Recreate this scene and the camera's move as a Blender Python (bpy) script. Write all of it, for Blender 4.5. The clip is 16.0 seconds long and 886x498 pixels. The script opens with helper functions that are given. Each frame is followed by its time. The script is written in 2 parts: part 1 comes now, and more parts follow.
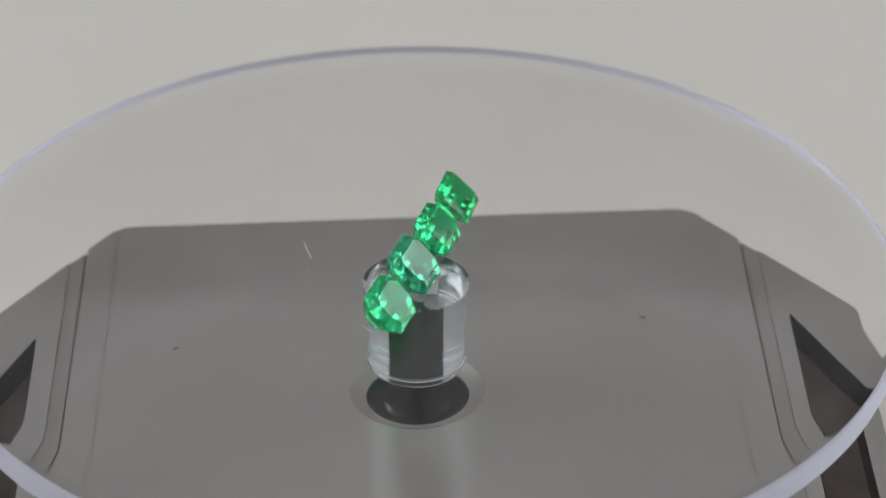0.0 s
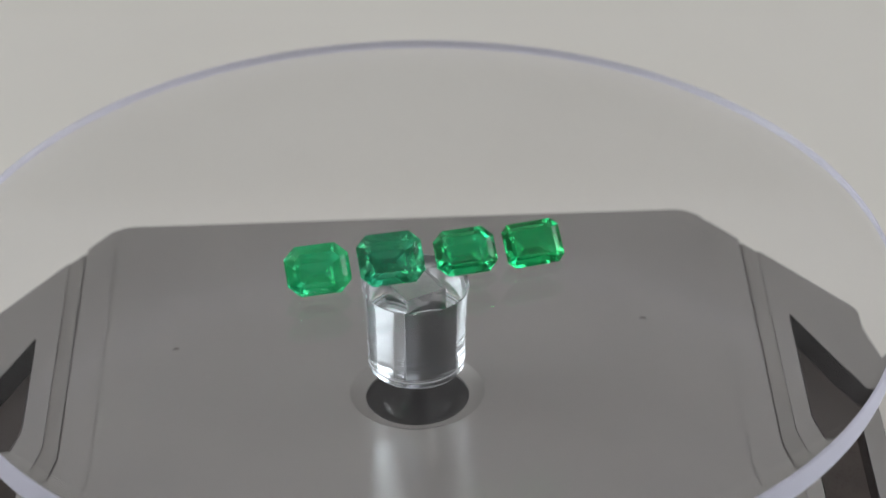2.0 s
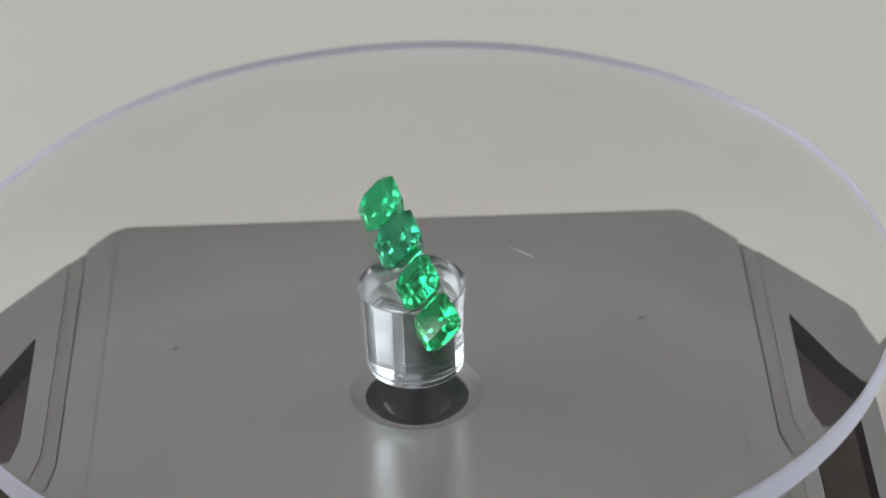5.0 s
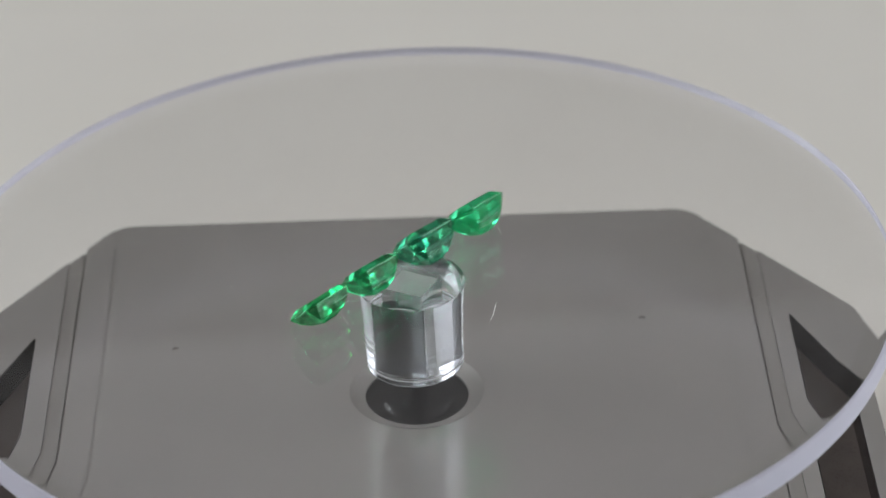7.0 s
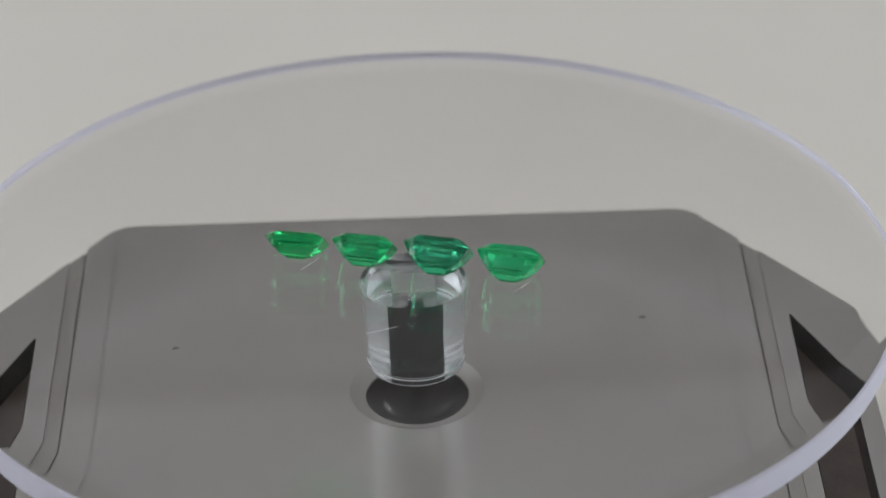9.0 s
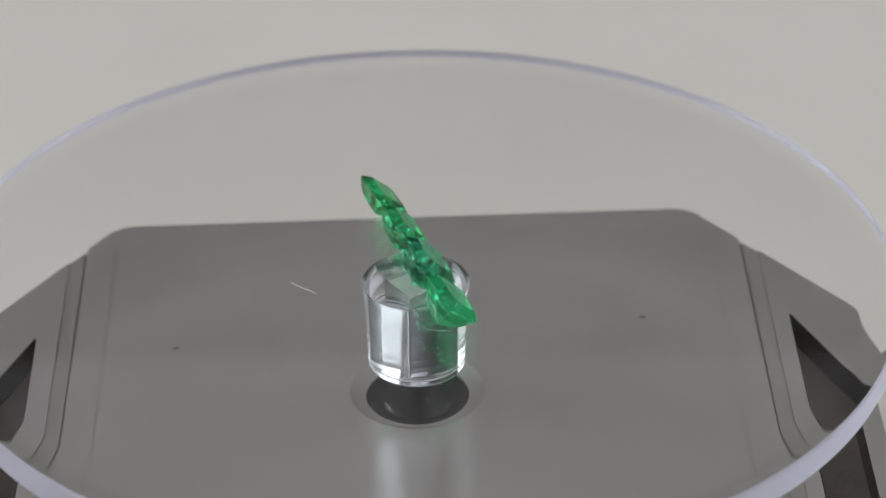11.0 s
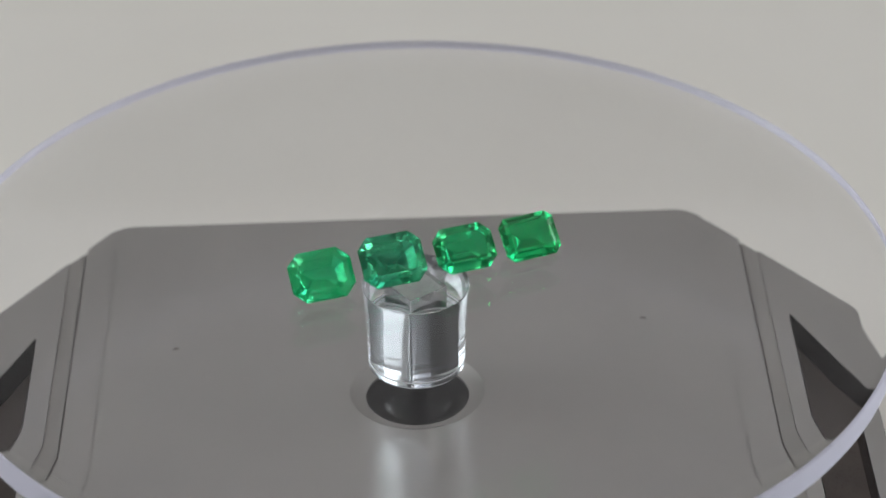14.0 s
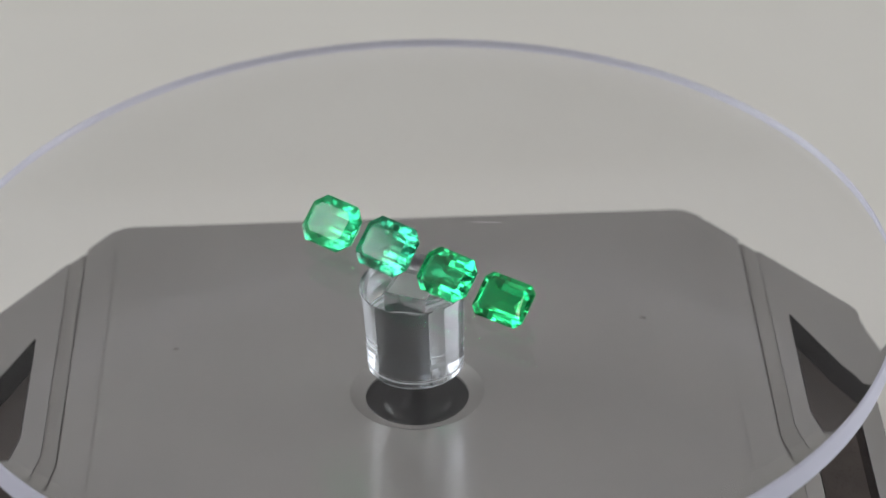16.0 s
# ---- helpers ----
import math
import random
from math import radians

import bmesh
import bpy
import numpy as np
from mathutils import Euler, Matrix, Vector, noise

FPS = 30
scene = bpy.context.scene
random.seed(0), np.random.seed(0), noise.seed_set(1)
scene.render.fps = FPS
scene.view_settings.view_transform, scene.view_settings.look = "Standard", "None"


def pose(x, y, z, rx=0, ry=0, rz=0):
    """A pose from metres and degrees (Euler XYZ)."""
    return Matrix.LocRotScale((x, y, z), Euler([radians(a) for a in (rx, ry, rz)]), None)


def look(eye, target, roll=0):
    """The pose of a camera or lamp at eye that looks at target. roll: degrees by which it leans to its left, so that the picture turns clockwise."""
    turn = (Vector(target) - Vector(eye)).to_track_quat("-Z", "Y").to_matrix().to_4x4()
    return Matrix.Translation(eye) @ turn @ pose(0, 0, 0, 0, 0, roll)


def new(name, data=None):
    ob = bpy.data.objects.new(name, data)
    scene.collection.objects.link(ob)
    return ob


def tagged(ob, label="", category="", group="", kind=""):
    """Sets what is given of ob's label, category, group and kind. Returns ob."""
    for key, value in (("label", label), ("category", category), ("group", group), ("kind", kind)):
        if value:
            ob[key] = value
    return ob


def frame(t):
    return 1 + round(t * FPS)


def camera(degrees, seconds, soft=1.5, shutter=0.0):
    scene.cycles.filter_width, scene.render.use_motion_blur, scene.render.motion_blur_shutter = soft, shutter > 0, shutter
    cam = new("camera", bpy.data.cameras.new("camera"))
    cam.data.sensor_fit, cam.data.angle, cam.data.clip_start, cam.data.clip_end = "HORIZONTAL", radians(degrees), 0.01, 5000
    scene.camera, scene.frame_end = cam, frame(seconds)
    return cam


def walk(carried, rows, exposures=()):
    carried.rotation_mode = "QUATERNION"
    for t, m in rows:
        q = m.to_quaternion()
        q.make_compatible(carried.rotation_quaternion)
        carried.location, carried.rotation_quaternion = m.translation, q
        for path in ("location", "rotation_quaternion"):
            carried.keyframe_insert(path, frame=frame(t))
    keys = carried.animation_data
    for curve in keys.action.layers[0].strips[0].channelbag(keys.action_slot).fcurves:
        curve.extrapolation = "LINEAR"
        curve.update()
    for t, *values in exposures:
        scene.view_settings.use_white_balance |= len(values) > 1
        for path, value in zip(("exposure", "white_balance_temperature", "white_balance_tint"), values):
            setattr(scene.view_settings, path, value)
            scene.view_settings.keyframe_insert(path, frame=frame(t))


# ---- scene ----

MM = 0.001
# ---- camera ----
cam = camera(17.1, 16.0, soft=1.5)
cam.data.dof.use_dof, cam.data.dof.focus_distance, cam.data.dof.aperture_fstop = True, 0.3005, 33.0
EYE, AIM = (0.0, -0.25786, 0.16385), (0.00318, 0.00398, 0.0)
walk(cam, [(0, look(EYE, AIM, -1.52)), (16, look(EYE, AIM, -1.52))], [(0, -1.46), (16, -1.46)])

# ---- world and lights ----
# the room, from wall to wall, and the table's height
X0, X1, Y0, Y1, ZF, ZC = -1.8, 1.8, -1.8, 2.2, -0.79, 2.0
TABLE_Z = -0.0395
# the windows' opening in both side walls: along y, and in height
WY0, WY1, WZ0, WZ1 = -0.50, 1.45, 0.60, 1.57
world = bpy.data.worlds.new("world")
scene.world = world
world.use_nodes = True
sky = world.node_tree.nodes.new("ShaderNodeTexSky")
sky.sky_type, sky.sun_disc, sky.sun_elevation, sky.sun_rotation = "NISHITA", False, radians(38), radians(150)
world.node_tree.nodes["Background"].inputs["Strength"].default_value = 0.1
world.node_tree.links.new(sky.outputs[0], world.node_tree.nodes["Background"].inputs["Color"])


def area(name, m, w, h, power, colour):
    lamp = bpy.data.lights.new(name, "AREA")
    lamp.shape, lamp.size, lamp.size_y, lamp.energy, lamp.color = "RECTANGLE", w, h, power, colour
    ob = new(name, lamp)
    ob.matrix_world = m
    return ob


area("window_light", pose(X0 + 0.01, (WY0 + WY1) / 2, (WZ0 + WZ1) / 2, 0, -90, 0), WZ1 - WZ0, WY1 - WY0, 79, (0.90, 0.955, 0.97))
area("window_light", pose(X1 - 0.01, (WY0 + WY1) / 2, (WZ0 + WZ1) / 2, 0, 90, 0), WZ1 - WZ0, WY1 - WY0, 40, (0.94, 0.94, 0.99))
for px, py, power in ((-1.52, -0.44, 6), (1.52, -0.44, 6), (0.0, -1.62, 12)):
    area("ceiling_light", pose(px, py, ZC - 0.045), 0.30, 0.55, power, (1.0, 0.90, 0.77))


# ---- materials ----
def shader(name):
    mat = bpy.data.materials.new(name)
    mat.use_nodes = True
    nt = mat.node_tree
    return mat, nt, nt.nodes["Principled BSDF"]


def noise_node(nt, scale, detail=4.0, rough=0.55):
    co = nt.nodes.new("ShaderNodeTexCoord")
    n = nt.nodes.new("ShaderNodeTexNoise")
    n.inputs["Scale"].default_value, n.inputs["Detail"].default_value, n.inputs["Roughness"].default_value = scale, detail, rough
    nt.links.new(co.outputs["Object"], n.inputs["Vector"])
    return n


def ramp(nt, src, stops):
    r = nt.nodes.new("ShaderNodeValToRGB")
    while len(r.color_ramp.elements) < len(stops):
        r.color_ramp.elements.new(0.5)
    for e, (pos, c) in zip(r.color_ramp.elements, stops):
        e.position, e.color = pos, (*c, 1) if len(c) == 3 else c
    nt.links.new(src, r.inputs[0])
    return r


def grey(v):
    return (v, v, v)


def plain(name, a, b, scale, rough=(0.35, 0.5), fine=4000.0, bump=0.1, depth=0.0001, metallic=0.0, spec=0.5, ior=1.5):
    """A solid surface: two colours mottled at one scale, roughness and relief at a finer one."""
    mat, nt, p = shader(name)
    big, small = noise_node(nt, scale), noise_node(nt, fine, 2.0)
    c = ramp(nt, big.outputs["Fac"], [(0.3, a), (0.7, b)])
    nt.links.new(c.outputs[0], p.inputs["Base Color"])
    r = ramp(nt, small.outputs["Fac"], [(0.3, grey(rough[0])), (0.7, grey(rough[1]))])
    nt.links.new(r.outputs[0], p.inputs["Roughness"])
    p.inputs["Metallic"].default_value = metallic
    p.inputs["Specular IOR Level"].default_value = spec
    p.inputs["IOR"].default_value = ior
    bm = nt.nodes.new("ShaderNodeBump")
    bm.inputs["Strength"].default_value, bm.inputs["Distance"].default_value = bump, depth
    nt.links.new(small.outputs["Fac"], bm.inputs["Height"])
    nt.links.new(bm.outputs[0], p.inputs["Normal"])
    return mat


def clear(name, colour, ior, rough=0.0):
    mat, nt, p = shader(name)
    p.inputs["Base Color"].default_value = (*colour, 1)
    p.inputs["Transmission Weight"].default_value = 1.0
    p.inputs["IOR"].default_value = ior
    p.inputs["Roughness"].default_value = rough
    return mat


def frosted(name, colour, share, rough=0.3):
    """Sawn acrylic: rough glass mixed with a scattering surface."""
    mat, nt, p = shader(name)
    p.inputs["Base Color"].default_value = (*colour, 1)
    p.inputs["Transmission Weight"].default_value, p.inputs["IOR"].default_value, p.inputs["Roughness"].default_value = 1.0, 1.49, rough
    front, back = nt.nodes.new("ShaderNodeBsdfDiffuse"), nt.nodes.new("ShaderNodeBsdfTranslucent")
    both, mix = nt.nodes.new("ShaderNodeMixShader"), nt.nodes.new("ShaderNodeMixShader")
    for n in (front, back):
        n.inputs["Color"].default_value = (*colour, 1)
    both.inputs[0].default_value, mix.inputs[0].default_value = 0.5, share
    nt.links.new(front.outputs[0], both.inputs[1])
    nt.links.new(back.outputs[0], both.inputs[2])
    nt.links.new(p.outputs[0], mix.inputs[1])
    nt.links.new(both.outputs[0], mix.inputs[2])
    nt.links.new(mix.outputs[0], nt.nodes["Material Output"].inputs["Surface"])
    return mat


def gem_glass(name, pale, deep, milk, cloud_scale, milkiness, stretch=1.0, lined=0.03):
    """Tinted crystal with cloudy inclusions: clear glass mixed with a little scattering where the clouds are dense."""
    mat, nt, p = shader(name)
    p.inputs["Transmission Weight"].default_value = 1.0
    p.inputs["IOR"].default_value = 1.58
    p.inputs["Roughness"].default_value = 0.0
    zone = noise_node(nt, cloud_scale, 4.0)
    along = nt.nodes.new("ShaderNodeMapping")
    along.inputs["Scale"].default_value = (stretch, 1.0, 1.0)
    nt.links.new(zone.inputs["Vector"].links[0].from_socket, along.inputs["Vector"])
    nt.links.new(along.outputs[0], zone.inputs["Vector"])
    c = ramp(nt, zone.outputs["Fac"], [(0.35, deep), (0.65, pale)])
    nt.links.new(c.outputs[0], p.inputs["Base Color"])
    grain = noise_node(nt, 4200, 2.0, 0.6)
    lines = nt.nodes.new("ShaderNodeMapping")
    lines.inputs["Scale"].default_value = (0.07, 1.0, 1.0)
    nt.links.new(grain.inputs["Vector"].links[0].from_socket, lines.inputs["Vector"])
    nt.links.new(lines.outputs[0], grain.inputs["Vector"])
    relief = nt.nodes.new("ShaderNodeBump")
    relief.inputs["Strength"].default_value, relief.inputs["Distance"].default_value = lined, 0.00003
    nt.links.new(grain.outputs["Fac"], relief.inputs["Height"])
    nt.links.new(relief.outputs[0], p.inputs["Normal"])
    inner = nt.nodes.new("ShaderNodeBsdfTranslucent")
    inner.inputs["Color"].default_value = (*milk, 1)
    outer = nt.nodes.new("ShaderNodeBsdfDiffuse")
    outer.inputs["Color"].default_value = (*milk, 1)
    both = nt.nodes.new("ShaderNodeMixShader")
    both.inputs[0].default_value = 0.4
    nt.links.new(inner.outputs[0], both.inputs[1])
    nt.links.new(outer.outputs[0], both.inputs[2])
    fine = noise_node(nt, cloud_scale * 2.6, 6.0, 0.7)
    m = ramp(nt, fine.outputs["Fac"], [(0.35, grey(milkiness * 0.5)), (0.75, grey(min(1.0, milkiness * 1.6)))])
    mix = nt.nodes.new("ShaderNodeMixShader")
    nt.links.new(m.outputs[0], mix.inputs[0])
    nt.links.new(p.outputs[0], mix.inputs[1])
    nt.links.new(both.outputs[0], mix.inputs[2])
    nt.links.new(mix.outputs[0], nt.nodes["Material Output"].inputs["Surface"])
    return mat


BASE_GREY = plain("satin_grey_plastic", (0.217, 0.206, 0.199), (0.239, 0.227, 0.219), 60, (0.17, 0.25), 5000, 0.03, 0.00002, 0.0, 1.0, 2.0)
PANEL_DARK = plain("dark_brown_panel", (0.10, 0.083, 0.077), (0.13, 0.107, 0.099), 250, (0.25, 0.4), 6000, 0.05, 0.00005)
BLACK = plain("black_hub_plastic", (0.005, 0.005, 0.006), (0.009, 0.008, 0.009), 300, (0.16, 0.26), 6000, 0.02, 0.00002, 0.0, 0.35)
PIN_TOP = plain("grey_pin_top", (0.30, 0.30, 0.30), (0.38, 0.38, 0.38), 900, (0.3, 0.45), 6000, 0.05, 0.00005)
TABLE = plain("matt_white_laminate", (0.71, 0.685, 0.65), (0.77, 0.75, 0.715), 9, (0.5, 0.65), 2500, 0.05, 0.0001)
WALL_PALE = plain("pale_wall_for_reflection", (0.36, 0.345, 0.35), (0.39, 0.375, 0.38), 2.5, (0.7, 0.85), 300, 0.2, 0.001)
GREY_WALL = plain("grey_wall_for_reflection", (0.105, 0.102, 0.093), (0.125, 0.121, 0.110), 2.5, (0.7, 0.85), 300, 0.2, 0.001)
# The deck's grey, darkened to paint in the shade of the side grooves.
GROOVE_SHADE = plain("groove_shade_grey", (0.195, 0.186, 0.179), (0.215, 0.205, 0.197), 80, (0.14, 0.22), 5000, 0.05, 0.00003)
DARK_WALL = plain("dark_wall_for_reflection", (0.105, 0.101, 0.098), (0.125, 0.120, 0.116), 2.5, (0.7, 0.85), 300, 0.2, 0.001)
WALL = plain("white_wall_paint", (0.72, 0.71, 0.69), (0.78, 0.77, 0.75), 2.5, (0.7, 0.85), 300, 0.2, 0.001)
FLOOR = plain("grey_vinyl_floor", (0.28, 0.26, 0.24), (0.36, 0.34, 0.31), 3, (0.4, 0.6), 400, 0.1, 0.0005)
FRAME = plain("white_frame_paint", (0.74, 0.74, 0.73), (0.80, 0.80, 0.79), 8, (0.3, 0.45), 600, 0.05, 0.0003)
REFLECTED_BAR = plain("reflected_bar_dark", (0.10, 0.085, 0.075), (0.14, 0.12, 0.10), 20, (0.4, 0.55), 500, 0.1, 0.0003)
ACRYLIC = clear("clear_acrylic", (0.985, 0.985, 0.99), 1.49)
ACRYLIC_EDGE = frosted("polished_acrylic_edge", (0.80, 0.80, 0.945), 0.75, 0.1)
FROST = frosted("frosted_acrylic", (0.94, 0.96, 1.0), 0.5)
PANE = clear("window_glass", (0.97, 0.98, 0.97), 1.5)
PILLAR = frosted("hazy_acrylic_post", (0.90, 0.955, 1.0), 0.022, 0.04)
SCRATCH = plain("white_scuff", (0.75, 0.75, 0.75), (0.85, 0.85, 0.85), 900, (0.5, 0.7))


# ---- building helpers ----
def part(name, bm, material, parent, label=""):
    me = bpy.data.meshes.new(name)
    bm.normal_update()
    bm.to_mesh(me)
    bm.free()
    for mat in material if isinstance(material, (list, tuple)) else [material]:
        me.materials.append(mat)
    ob = new(name, me)
    ob.parent = parent
    if label:
        tagged(ob, label)
    return ob


def empty(name):
    ob = new(name)
    ob.empty_display_size = 0.01
    return ob


def box(bm, x0, x1, y0, y1, z0, z1, bevel=0.0):
    made = bmesh.ops.create_cube(bm, size=1.0, matrix=Matrix.LocRotScale(((x0 + x1) / 2, (y0 + y1) / 2, (z0 + z1) / 2), None, (x1 - x0, y1 - y0, z1 - z0)))
    if bevel:
        edges = list({e for v in made["verts"] for e in v.link_edges})
        bmesh.ops.bevel(bm, geom=edges, offset=bevel, segments=2, affect="EDGES", profile=0.5)
    return bm


def lathe(profile, n, closed=False):
    """A turned shape round z from (radius, height) pairs, bottom axis to top axis."""
    bm = bmesh.new()
    rings = []
    for r, z in profile:
        if r < 1e-9:
            rings.append([bm.verts.new((0, 0, z))])
        else:
            rings.append([bm.verts.new((r * math.cos(2 * math.pi * i / n), r * math.sin(2 * math.pi * i / n), z)) for i in range(n)])
    pairs = list(zip(rings, rings[1:])) + ([(rings[-1], rings[0])] if closed else [])
    for a, b in pairs:
        for i in range(n):
            j = (i + 1) % n
            if len(a) == 1 and len(b) > 1:
                bm.faces.new((a[0], b[j], b[i]))
            elif len(b) == 1 and len(a) > 1:
                bm.faces.new((a[i], a[j], b[0]))
            elif len(a) > 1:
                bm.faces.new((a[i], a[j], b[j], b[i]))
    bmesh.ops.recalc_face_normals(bm, faces=bm.faces)
    return bm


def rounded(points, radius, steps=5):
    """A polygon with its corners rounded; radius: one for all or one each."""
    out, n = [], len(points)
    for i, p in enumerate(points):
        p, a, b = Vector(p), Vector(points[i - 1]), Vector(points[(i + 1) % n])
        r = radius[i] if isinstance(radius, (list, tuple)) else radius
        d1, d2 = (a - p).normalized(), (b - p).normalized()
        half = d1.angle(d2) / 2
        cut = min(r / math.tan(half), 0.45 * (a - p).length, 0.45 * (b - p).length)
        s, e = p + d1 * cut, p + d2 * cut
        for k in range(steps + 1):
            u = k / steps
            out.append(s * (1 - u) ** 2 + p * 2 * u * (1 - u) + e * u * u)
    return out


def prism(bm, outline, z0, z1):
    lo = [bm.verts.new((x, y, z0)) for x, y in outline]
    hi = [bm.verts.new((x, y, z1)) for x, y in outline]
    n = len(lo)
    bm.faces.new(hi)
    bm.faces.new(lo[::-1])
    for i in range(n):
        j = (i + 1) % n
        bm.faces.new((lo[i], lo[j], hi[j], hi[i]))
    bmesh.ops.recalc_face_normals(bm, faces=bm.faces)
    return bm


def smooth(ob, angle=30):
    for f in ob.data.polygons:
        f.use_smooth = True
    ob.data.set_sharp_from_angle(angle=radians(angle))


def carve(ob, cutters):
    """Cuts the given solids out of ob and keeps the result as its mesh."""
    for bm in cutters:
        me = bpy.data.meshes.new("cut")
        bm.to_mesh(me)
        bm.free()
        tool = new("cut", me)
        mod = ob.modifiers.new("cut", "BOOLEAN")
        mod.operation, mod.solver, mod.object = "DIFFERENCE", "EXACT", tool
        bpy.context.view_layer.update()
        made = bpy.data.meshes.new_from_object(ob.evaluated_get(bpy.context.evaluated_depsgraph_get()))
        ob.modifiers.remove(mod)
        bpy.data.objects.remove(tool)
        ob.data = made


# ---- the room ----
def build_room():
    def setting(name, bm, mat, label, cat):
        return tagged(part(name, bm, mat, None), label, cat, kind="structure")
    setting("floor", box(bmesh.new(), X0 - .1, X1 + .1, Y0 - .1, Y1 + .1, ZF - .1, ZF), FLOOR, "grey vinyl floor of the plain room", "floor")
    setting("ceiling", box(bmesh.new(), X0 - .1, X1 + .1, Y0 - .1, Y1 + .1, ZC, ZC + .1), WALL, "flat white painted ceiling", "ceiling")
    # Unseen wall: its two tones grade the disc's reflection, darker below, paler above.
    north = part("wall_north", box(box(bmesh.new(), X0 - .1, X1 + .1, Y1, Y1 + .1, ZF, 1.4), X0 - .1, X1 + .1, Y1, Y1 + .1, 1.4, ZC), [GREY_WALL, WALL_PALE], None)
    for p in north.data.polygons:
        p.material_index = int(p.center.z > 1.4)
    tagged(north, "unseen wall, its two tones and dark bar made up for reflections", "wall", kind="structure")
    # Unseen wall, darkened to stand for the dark camera side in reflections.
    setting("wall_south", box(bmesh.new(), X0 - .1, X1 + .1, Y0 - .1, Y0, ZF, ZC), DARK_WALL, "unseen wall, darkened so stones and post reflect a dark front", "wall")
    wy0, wy1, wz0, wz1 = WY0, WY1, WZ0, WZ1
    ym = (wy0 + wy1) / 2
    for wall, name, xa, xb in (("wall_west", "window_1", X0 - .1, X0), ("wall_east", "window_2", X1, X1 + .1)):
        bm = bmesh.new()
        for b in ((Y0, wy0, ZF, ZC), (wy1, Y1, ZF, ZC), (wy0, wy1, ZF, wz0), (wy0, wy1, wz1, ZC)):
            box(bm, xa, xb, b[0], b[1], b[2], b[3])
        setting(wall, bm, WALL, "white wall with a wide window opening", "wall")
        win = tagged(empty(name), "white-framed window letting in daylight", "window", kind="structure")
        bm = bmesh.new()
        for b in ((wy0, wy0 + .05, wz0, wz1), (wy1 - .05, wy1, wz0, wz1), (wy0 + .05, wy1 - .05, wz0, wz0 + .05), (wy0 + .05, wy1 - .05, wz1 - .05, wz1), (ym - .025, ym + .025, wz0 + .05, wz1 - .05)):
            box(bm, xa + .03, xa + .07, b[0], b[1], b[2], b[3])
        part("window_frame", bm, FRAME, win)
        for ya, yb in ((wy0 + .05, ym - .025), (ym + .025, wy1 - .05)):
            pane = part("pane", box(bmesh.new(), xa + .047, xa + .053, ya, yb, wz0 + .05, wz1 - .05), PANE, win)
            pane.visible_shadow = False
    # Unseen bar, added only to mirror as a dark band in the disc.
    tagged(part("reflected_bar", box(bmesh.new(), X0, X1, Y1 - .012, Y1, 1.392, 1.41, .003), REFLECTED_BAR, None), "unseen dark bar, added for the dark band reflected in the disc", "rail", kind="structure")
    for x, y in ((-1.52, -0.44), (1.52, -0.44), (0.0, -1.62)):
        light = tagged(empty("ceiling_panel"), "white-framed flat ceiling lamp panel", "ceiling lamp", "ceiling lamps")
        bm = bmesh.new()
        for b in ((-.19, -.15, -.315, .315), (.15, .19, -.315, .315), (-.15, .15, -.315, -.275), (-.15, .15, .275, .315)):
            box(bm, x + b[0], x + b[1], y + b[2], y + b[3], ZC - .04, ZC, .004)
        part("frame", bm, FRAME, light)
        part("diffuser", box(bmesh.new(), x - .149, x + .149, y - .274, y + .274, ZC - .03, ZC - .022), FRAME, light, "flat white diffuser")
    table = tagged(empty("table"), "matt white laminate table under the turntable", "table")
    part("tabletop", box(bmesh.new(), -.75, .75, -.42, .55, TABLE_Z - .025, TABLE_Z, .003), TABLE, table)
    for x in (-.7, .7):
        for y in (-.37, .5):
            part("leg", box(bmesh.new(), x - .02, x + .02, y - .02, y + .02, ZF, TABLE_Z - .025, .002), FRAME, table)


# ---- the turntable: base, hub, and the turning disc on its post ----
DECK, THICK = -16.8, 3.2
POST_TOP, POST_LOW = -THICK - 0.03, -13.2


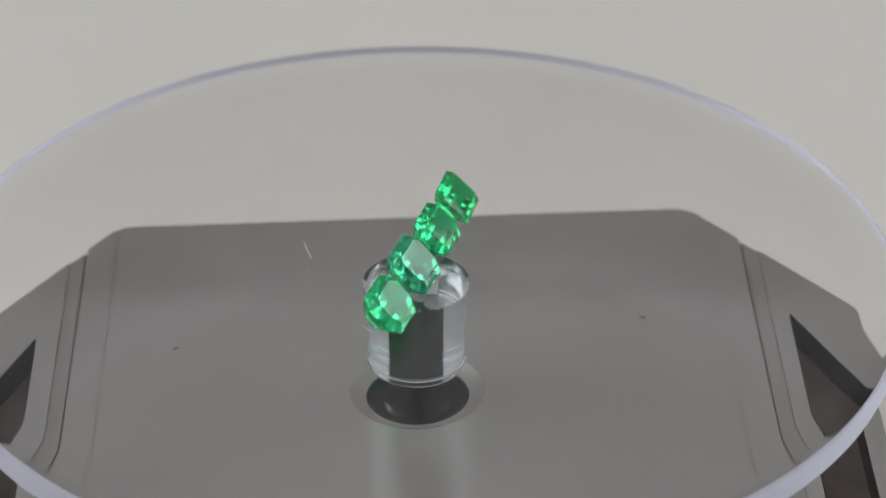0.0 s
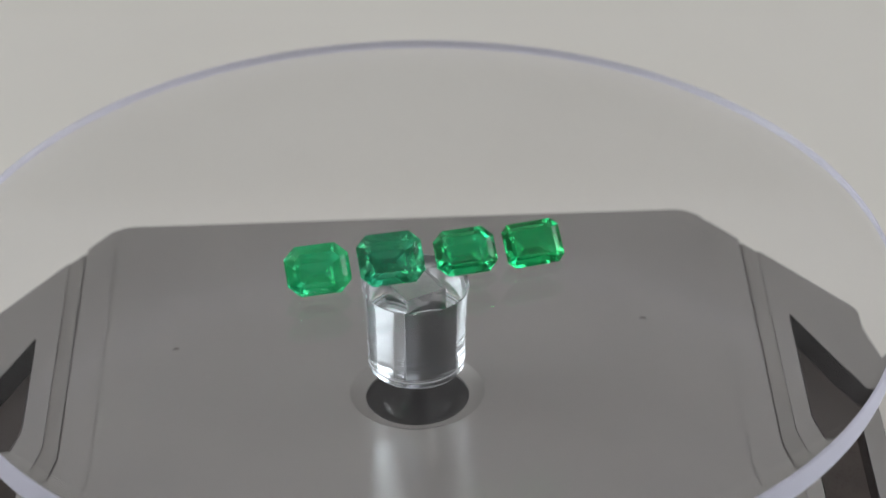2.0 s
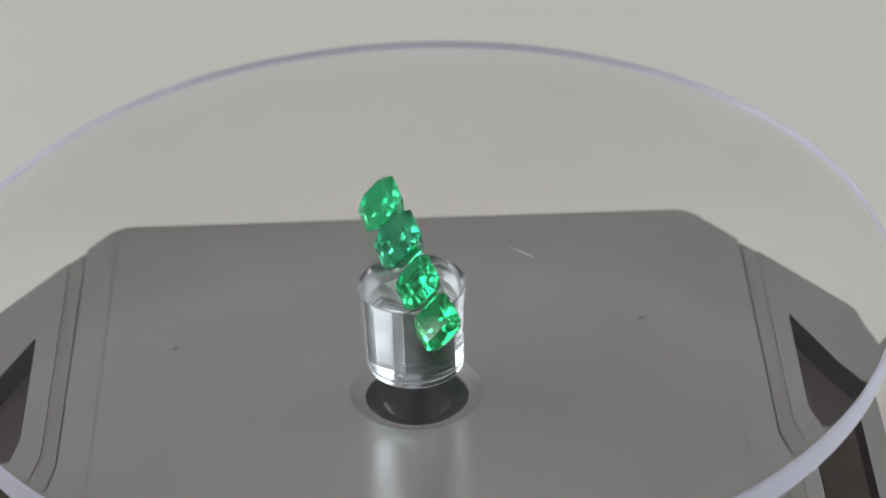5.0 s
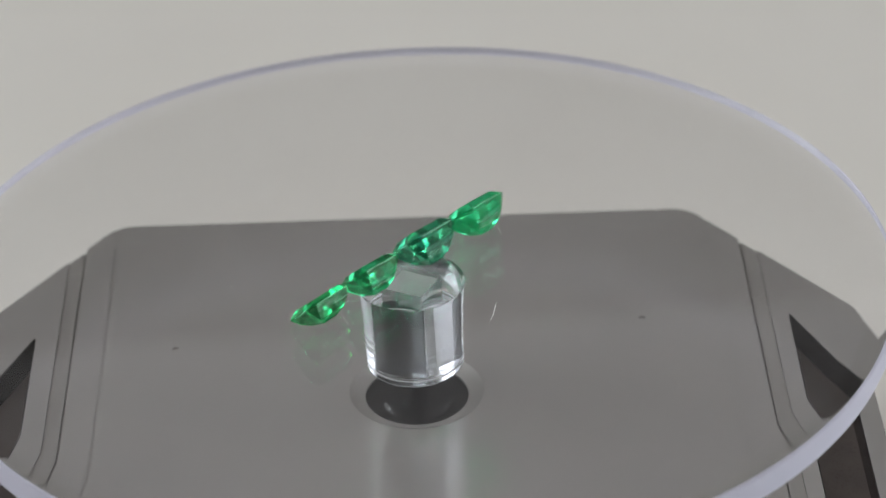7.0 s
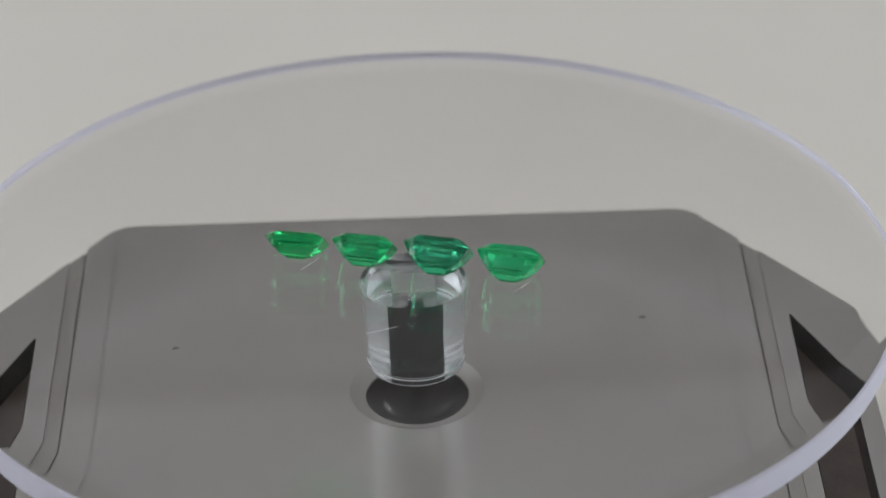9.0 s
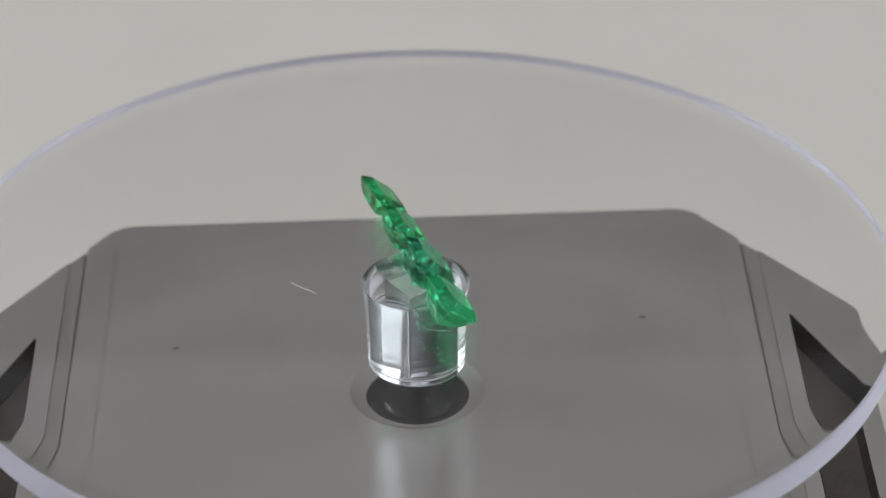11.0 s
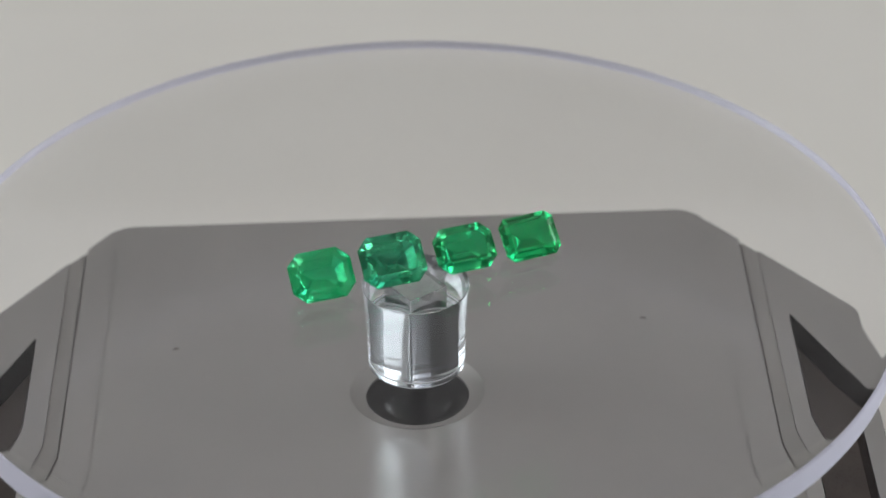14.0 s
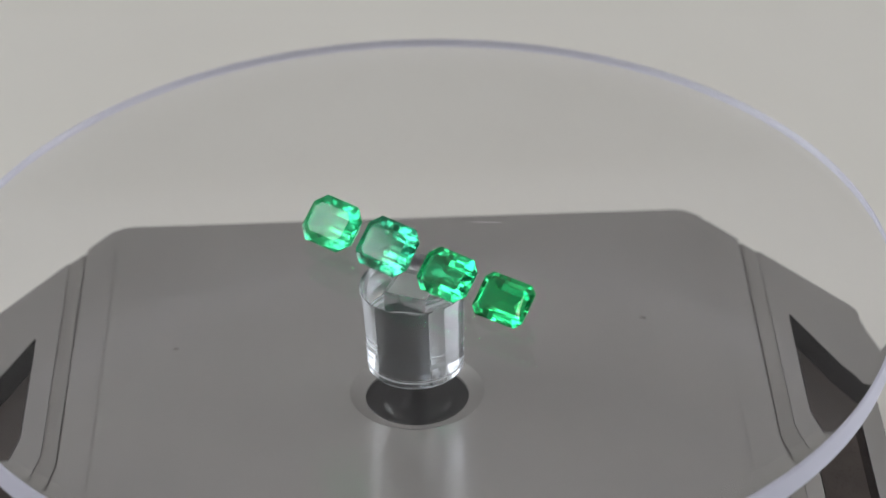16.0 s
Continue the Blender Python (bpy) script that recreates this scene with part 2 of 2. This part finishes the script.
def build_base(turntable):
    outline = [(-34.1, 35.0), (-49.3, 13.0), (-49.3, -44.0), (-34, -66), (34, -66), (48.75, -44.0), (48.75, 12.7), (32.1, 35.0)][::-1]
    bm = prism(bmesh.new(), [p * MM for p in rounded(outline, 4)], TABLE_Z + 0.0012, DECK * MM)
    body = part("body", bm, BASE_GREY, turntable, "dark grey satin plastic base with chamfered corners")
    cuts = []
    panel = [(40.9, -50.0), (46.3, -46.0), (46.6, -1.4), (46.0, 1.2), (41.1, 12.8)]
    radii = [1.0, 1.0, 1.0, 1.0, 0.2]
    for s in (1, -1):
        def side(points, r, z0, z1):
            pts = [(s * (x if s > 0 or x < 40 or x > 47 else x + .5), y) for x, y in points][::s]
            cuts.append(prism(bmesh.new(), [p * MM for p in rounded(pts, r[::s] if isinstance(r, list) else r)], z0 * MM, z1 * MM))
        side([(33.75, -90), (34.1, -90), (34.1, 60), (33.75, 60)], 0.02, DECK - 0.11, 5)
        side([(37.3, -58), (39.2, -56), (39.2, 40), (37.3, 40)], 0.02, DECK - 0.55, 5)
        side(panel, radii, DECK - 5.2, 5)
    cuts.append(lathe([(0, (DECK - 4) * MM), (5.5 * MM, (DECK - 4) * MM), (5.5 * MM, (DECK - .62) * MM), (6.0 * MM, (DECK - .5) * MM), (6.6 * MM, (DECK - .28) * MM), (7.2 * MM, (DECK + .02) * MM), (7.2 * MM, 0.002), (0, 0.002)], 64))
    for x, y in ((-26.1, 9.2), (25.0, 12.3)):
        cut = lathe([(0, -.24 * MM), (.4 * MM, -.2 * MM), (.48 * MM, 1 * MM), (0, 1 * MM)], 16)
        bmesh.ops.translate(cut, verts=cut.verts, vec=(x * MM, y * MM, DECK * MM))
        cuts.append(cut)
    carve(body, cuts)
    bev = body.modifiers.new("bevel", "BEVEL")
    bev.width, bev.segments, bev.limit_method, bev.angle_limit = 0.08 * MM, 2, "ANGLE", radians(35)
    # Added strips floor the side grooves; their darker grey stands for shade.
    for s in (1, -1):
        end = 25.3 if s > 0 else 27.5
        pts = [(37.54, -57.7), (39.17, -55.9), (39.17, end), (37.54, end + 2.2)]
        part("groove_floor", prism(bmesh.new(), [Vector((s * x, y)) * MM for x, y in pts][::s], (DECK - 0.547) * MM, (DECK - 0.14) * MM), GROOVE_SHADE, body, "groove floor strip, darker grey for its shade")
    for s in (1, -1):
        pts = [p * MM for p in rounded([(s * (x + (0 if s > 0 else .5)), y) for x, y in panel][::s], radii[::s])]
        mid = sum(pts, Vector((0, 0))) / len(pts)
        bm = bmesh.new()
        rows = []
        for f, z in ((0.996, DECK - 0.12), (0.98, DECK - 0.12), (0.975, DECK - 3.4), (0.0, DECK - 3.4)):
            if f:
                rows.append([bm.verts.new((mid.x + (p.x - mid.x) * (f if f > .99 else 1 - (1 - f) * 1.8), mid.y + (p.y - mid.y) * (f if f > .99 else 1 - (1 - f) * .25), z * MM)) for p in pts])
            else:
                bm.faces.new(rows[-1])
        low = [bm.verts.new((v.co.x, v.co.y, (DECK - 5.19) * MM)) for v in rows[0]]
        bm.faces.new(low[::-1])
        for a, b in zip([low] + rows, rows):
            for i in range(len(a)):
                j = (i + 1) % len(a)
                bm.faces.new((a[i], a[j], b[j], b[i]))
        bmesh.ops.recalc_face_normals(bm, faces=bm.faces)
        # Walls are black to paint in the shade on them; the floor is brown.
        tray = part("recess_tray", bm, [BLACK, PANEL_DARK], body, "recess tray with a dark brown floor, walls black for their shade")
        for f in tray.data.polygons:
            if f.normal.z > 0.9 and f.center.z < (DECK - 2.5) * MM:
                f.material_index = 1
    hub = part("hub", lathe([(0, (DECK - 3.99) * MM), (5.46 * MM, (DECK - 3.99) * MM), (5.46 * MM, (DECK - .8) * MM), (5.3 * MM, (DECK - .68) * MM), (4.3 * MM, (DECK - .75) * MM), (4.0 * MM, (DECK - 1.0) * MM), (3.75 * MM, (DECK - 1.0) * MM), (3.55 * MM, (DECK - .82) * MM), (3.25 * MM, (DECK - .66) * MM), (2.7 * MM, (DECK - .6) * MM), (0, (DECK - .6) * MM)], 64), BLACK, turntable, "black round dished hub")
    smooth(hub, 40)
    for x, y in ((-40, -48), (40, -48), (-40, 22), (40, 22)):
        bm = lathe([(0, TABLE_Z), (3 * MM, TABLE_Z), (3.2 * MM, TABLE_Z + 1.3 * MM), (0, TABLE_Z + 1.3 * MM)], 20)
        bmesh.ops.translate(bm, verts=bm.verts, vec=(x * MM, y * MM, 0))
        part("rubber_foot", bm, BLACK, turntable)


def build_disc(turntable):
    R, f = 50.0, 0.35
    roll = [(46.4 + 3.25 * u, -0.17 * u * u) for u in (1.0, 0.8, 0.6, 0.4, 0.2, 0.0)]
    arc = [(R - f + f * math.sin(a), -0.18 - f + f * math.cos(a)) for a in (radians(15 * k) for k in range(6, 0, -1))]
    low = [(r, -THICK - z - 0.18) for r, z in arc[::-1]]
    disc = part("disc", lathe([(r * MM, z * MM) for r, z in [(0, -THICK)] + low + arc + roll + [(0, 0)]], 256), [ACRYLIC, ACRYLIC_EDGE], turntable, "thick round clear acrylic disc with a rounded lilac-tinted edge")
    for p in disc.data.polygons:
        if abs(p.normal.z) < 0.96:
            p.material_index = 1
    smooth(disc, 50)
    for p in disc.data.polygons:
        p.use_smooth = abs(p.normal.z) < 0.999999
    disc.visible_shadow = False
    prof = [(0, POST_LOW), (4.78, POST_LOW), (5.0, POST_LOW + .16), (5.1, POST_LOW + .3), (5.1, POST_LOW + .8), (5.0, POST_LOW + .9), (5.0, POST_LOW + 1.05), (5.14, POST_LOW + 1.2), (5.2, -9), (5.3, -6.5), (5.45, -4.6), (5.62, -3.6), (5.65, POST_TOP - .1), (5.6, POST_TOP), (0, POST_TOP)]
    post = part("post", lathe([(r * MM, z * MM) for r, z in prof], 96), [PILLAR, FROST], disc, "clear tapered acrylic post with a square bore")
    bore = prism(bmesh.new(), rounded([(-2.35, -2.35), (2.35, -2.35), (2.35, 2.35), (-2.35, 2.35)], 0.12, 3), 0, 1)
    for v in bore.verts:
        z = POST_LOW - 1 if v.co.z < .5 else POST_TOP + 0.2
        v.co = pose(0, 0, 0, 0, 0, 26) @ Vector((v.co.x * MM, v.co.y * MM, z * MM))
    carve(post, [bore])
    smooth(post, 25)
    for p in post.data.polygons:
        if 0.1 < abs(p.normal.z) < 0.98 and p.center.z < (POST_LOW + 1.3) * MM:
            p.material_index = 1
    post.visible_shadow = False
    bm = box(bmesh.new(), -2.3 * MM, 2.3 * MM, -2.3 * MM, 2.3 * MM, (POST_LOW + 0.3) * MM, (POST_TOP - 0.45) * MM, 0.12 * MM)
    bmesh.ops.rotate(bm, verts=bm.verts, matrix=pose(0, 0, 0, 0, 0, 26).to_3x3())
    pin = part("square_pin", bm, [BLACK, PIN_TOP], disc, "black square drive pin with a grey top inside the post")
    for p in pin.data.polygons:
        p.material_index = int(p.normal.z > 0.5)
    part("shaft", lathe([(0, (DECK - 0.59) * MM), (.9 * MM, (DECK - 0.59) * MM), (.9 * MM, (POST_LOW + .3) * MM), (0, (POST_LOW + .3) * MM)], 24), BLACK, disc, "thin dark drive shaft")
    # scuffs and dust on the disc
    for pts in (((-0.5, 13.0), (-1.4, 12.3), (-2.25, 11.45), (-3.05, 10.7)), ((10.1, 1.4), (10.5, 2.8), (10.9, 4.3)), ((-12.3, -1.7), (-12.0, -0.6), (-11.5, 0.55))):
        bm = bmesh.new()
        rows = []
        for i, p in enumerate(pts):
            a, b = Vector(pts[max(i - 1, 0)]), Vector(pts[min(i + 1, len(pts) - 1)])
            d = (b - a).normalized()
            w = (0.030 if len(pts) > 3 else 0.012) * (1.0 if 0 < i < len(pts) - 1 else 0.4)
            rows.append([bm.verts.new(((p[0] + sgn * d.y * w) * MM, (p[1] - sgn * d.x * w) * MM, z * MM)) for sgn, z in ((-1, .004), (-.5, .02), (.5, .02), (1, .004))])
        for a, b in zip(rows, rows[1:]):
            for i in range(3):
                bm.faces.new((a[i], a[i + 1], b[i + 1], b[i]))
        part("scuff", bm, SCRATCH, disc, "fine white scuff on the disc")
    bm = bmesh.new()
    rng = random.Random(5)
    for _ in range(10):
        r, a, w = rng.uniform(8, 46), rng.uniform(0, 6.28), rng.uniform(.02, .04) * MM
        bmesh.ops.create_icosphere(bm, subdivisions=1, radius=w, matrix=Matrix.Translation((r * math.cos(a) * MM, r * math.sin(a) * MM, w)))
    tagged(part("dust", bm, SCRATCH, disc, "tiny pale dust specks"), kind="stuff")
    return disc


# ---- the gemstones ----
def gem_mesh(L, W, H, corner, seed):
    """A step-cut stone with cut corners, its table up: crown in two steps, girdle, pavilion in three steps to a keel."""
    rng = random.Random(seed)
    crown, deep = 0.22 * H, 0.74 * H

    def ring(bm, inset, z):
        l, w, c = L / 2 - inset, W / 2 - inset, max(corner - inset * 0.586, 0.03)
        c = min(c, 0.9 * w, 0.9 * l)
        pts = [(l, -w + c), (l, w - c), (l - c, w), (-l + c, w), (-l, w - c), (-l, -w + c), (-l + c, -w), (l - c, -w)]
        return [bm.verts.new(((x + rng.uniform(-.012, .012)) * MM, (y + rng.uniform(-.012, .012)) * MM, z * MM)) for x, y in pts]
    bm = bmesh.new()
    half = W / 2
    levels = [(half - 0.12, -deep), (half * 0.60, -deep * 0.79), (half * 0.27, -deep * 0.45), (0.0, -0.02 * H), (0.0, 0.03 * H), (half * 0.17, crown * 0.55), (half * 0.38, crown)]
    rings = [ring(bm, i, z) for i, z in levels]
    bm.faces.new(rings[0][::-1])
    bm.faces.new(rings[-1])
    for a, b in zip(rings, rings[1:]):
        for i in range(8):
            j = (i + 1) % 8
            bm.faces.new((a[i], a[j], b[j], b[i]))
    bmesh.ops.recalc_face_normals(bm, faces=bm.faces)
    return bm


GEMS = []


def build_gems():
    # place on the disc, length, width, height, cut corner, turn, tilt, colours
    specs = [
        ((-10.10, -2.32), 6.7, 5.3, 3.7, 1.25, 8.5, 43, ("pale_emerald", (0.12, 0.98, 0.45), (0.02, 0.88, 0.39), (0.02, 0.95, 0.42), 350, 0.13), 0.22, "pale milky green emerald-cut gemstone lying tilted on the clear disc"),
        ((-2.55, -1.09), 6.8, 5.5, 3.9, 1.15, 8.5, 42.5, ("bluish_emerald", (0.12, 0.97, 0.50), (0.003, 0.36, 0.21), (0.01, 0.92, 0.46), 700, 0.045, 0.25), 0.35, "bluish-green emerald-cut gemstone with dark inclusions on the clear disc"),
        ((5.24, 0.23), 6.45, 4.9, 3.2, 1.1, 9.5, 42.5, ("bright_emerald", (0.065, 0.98, 0.37), (0.004, 0.66, 0.26), (0.0, 0.95, 0.29), 400, 0.035), 0.28, "bright green emerald-cut gemstone with sharp facets on the clear disc"),
        ((12.38, 1.54), 6.15, 4.75, 2.7, 0.75, 12.5, 41.5, ("deep_emerald", (0.05, 0.97, 0.31), (0.003, 0.64, 0.21), (0.0, 0.92, 0.23), 350, 0.03), 0.18, "deep green emerald-cut gemstone with small cut corners on the clear disc"),
    ]
    for i, ((x, y), L, W, H, c, turn, tilt, glass, lines, label) in enumerate(specs):
        ob = part("emerald", gem_mesh(L, W, H, c, i + 3), [gem_glass(*glass), gem_glass(*glass, lined=lines)], None)
        for p in ob.data.polygons:
            p.material_index = int(p.normal.z < -0.1)
        tagged(ob, label, "gemstone", "row of gemstones on the disc")
        tip = pose(0, 0, 0, tilt, 0, 0)
        low = min((tip @ v.co).z for v in ob.data.vertices)
        GEMS.append((ob, pose(x * MM, y * MM, 0.00002 - low, 0, 0, turn) @ tip))


# ---- turning ----
SPIN, START = -29.472, 61.39
PIVOT = -0.015


def turn_at(t):
    """The pose of the turning top: it spins on its shaft, leaning a little."""
    lean = pose(0, 0, PIVOT) @ pose(0, 0, 0, 0.976, 0, 0) @ pose(0, 0, 0, 0, 0.654, 0) @ pose(0, 0, -PIVOT)
    return pose(0, 0, 0, 0, 0, START + SPIN * t) @ lean


def motions():
    times = [k * 0.25 for k in range(65)]
    walk(DISC, [(t, turn_at(t)) for t in times])
    for ob, place in GEMS:
        walk(ob, [(t, turn_at(t) @ place) for t in times])


build_room()
TURNTABLE = tagged(empty("display_turntable"), "grey display turntable with a clear acrylic disc on a table", "turntable")
build_base(TURNTABLE)
DISC = build_disc(TURNTABLE)
build_gems()
motions()
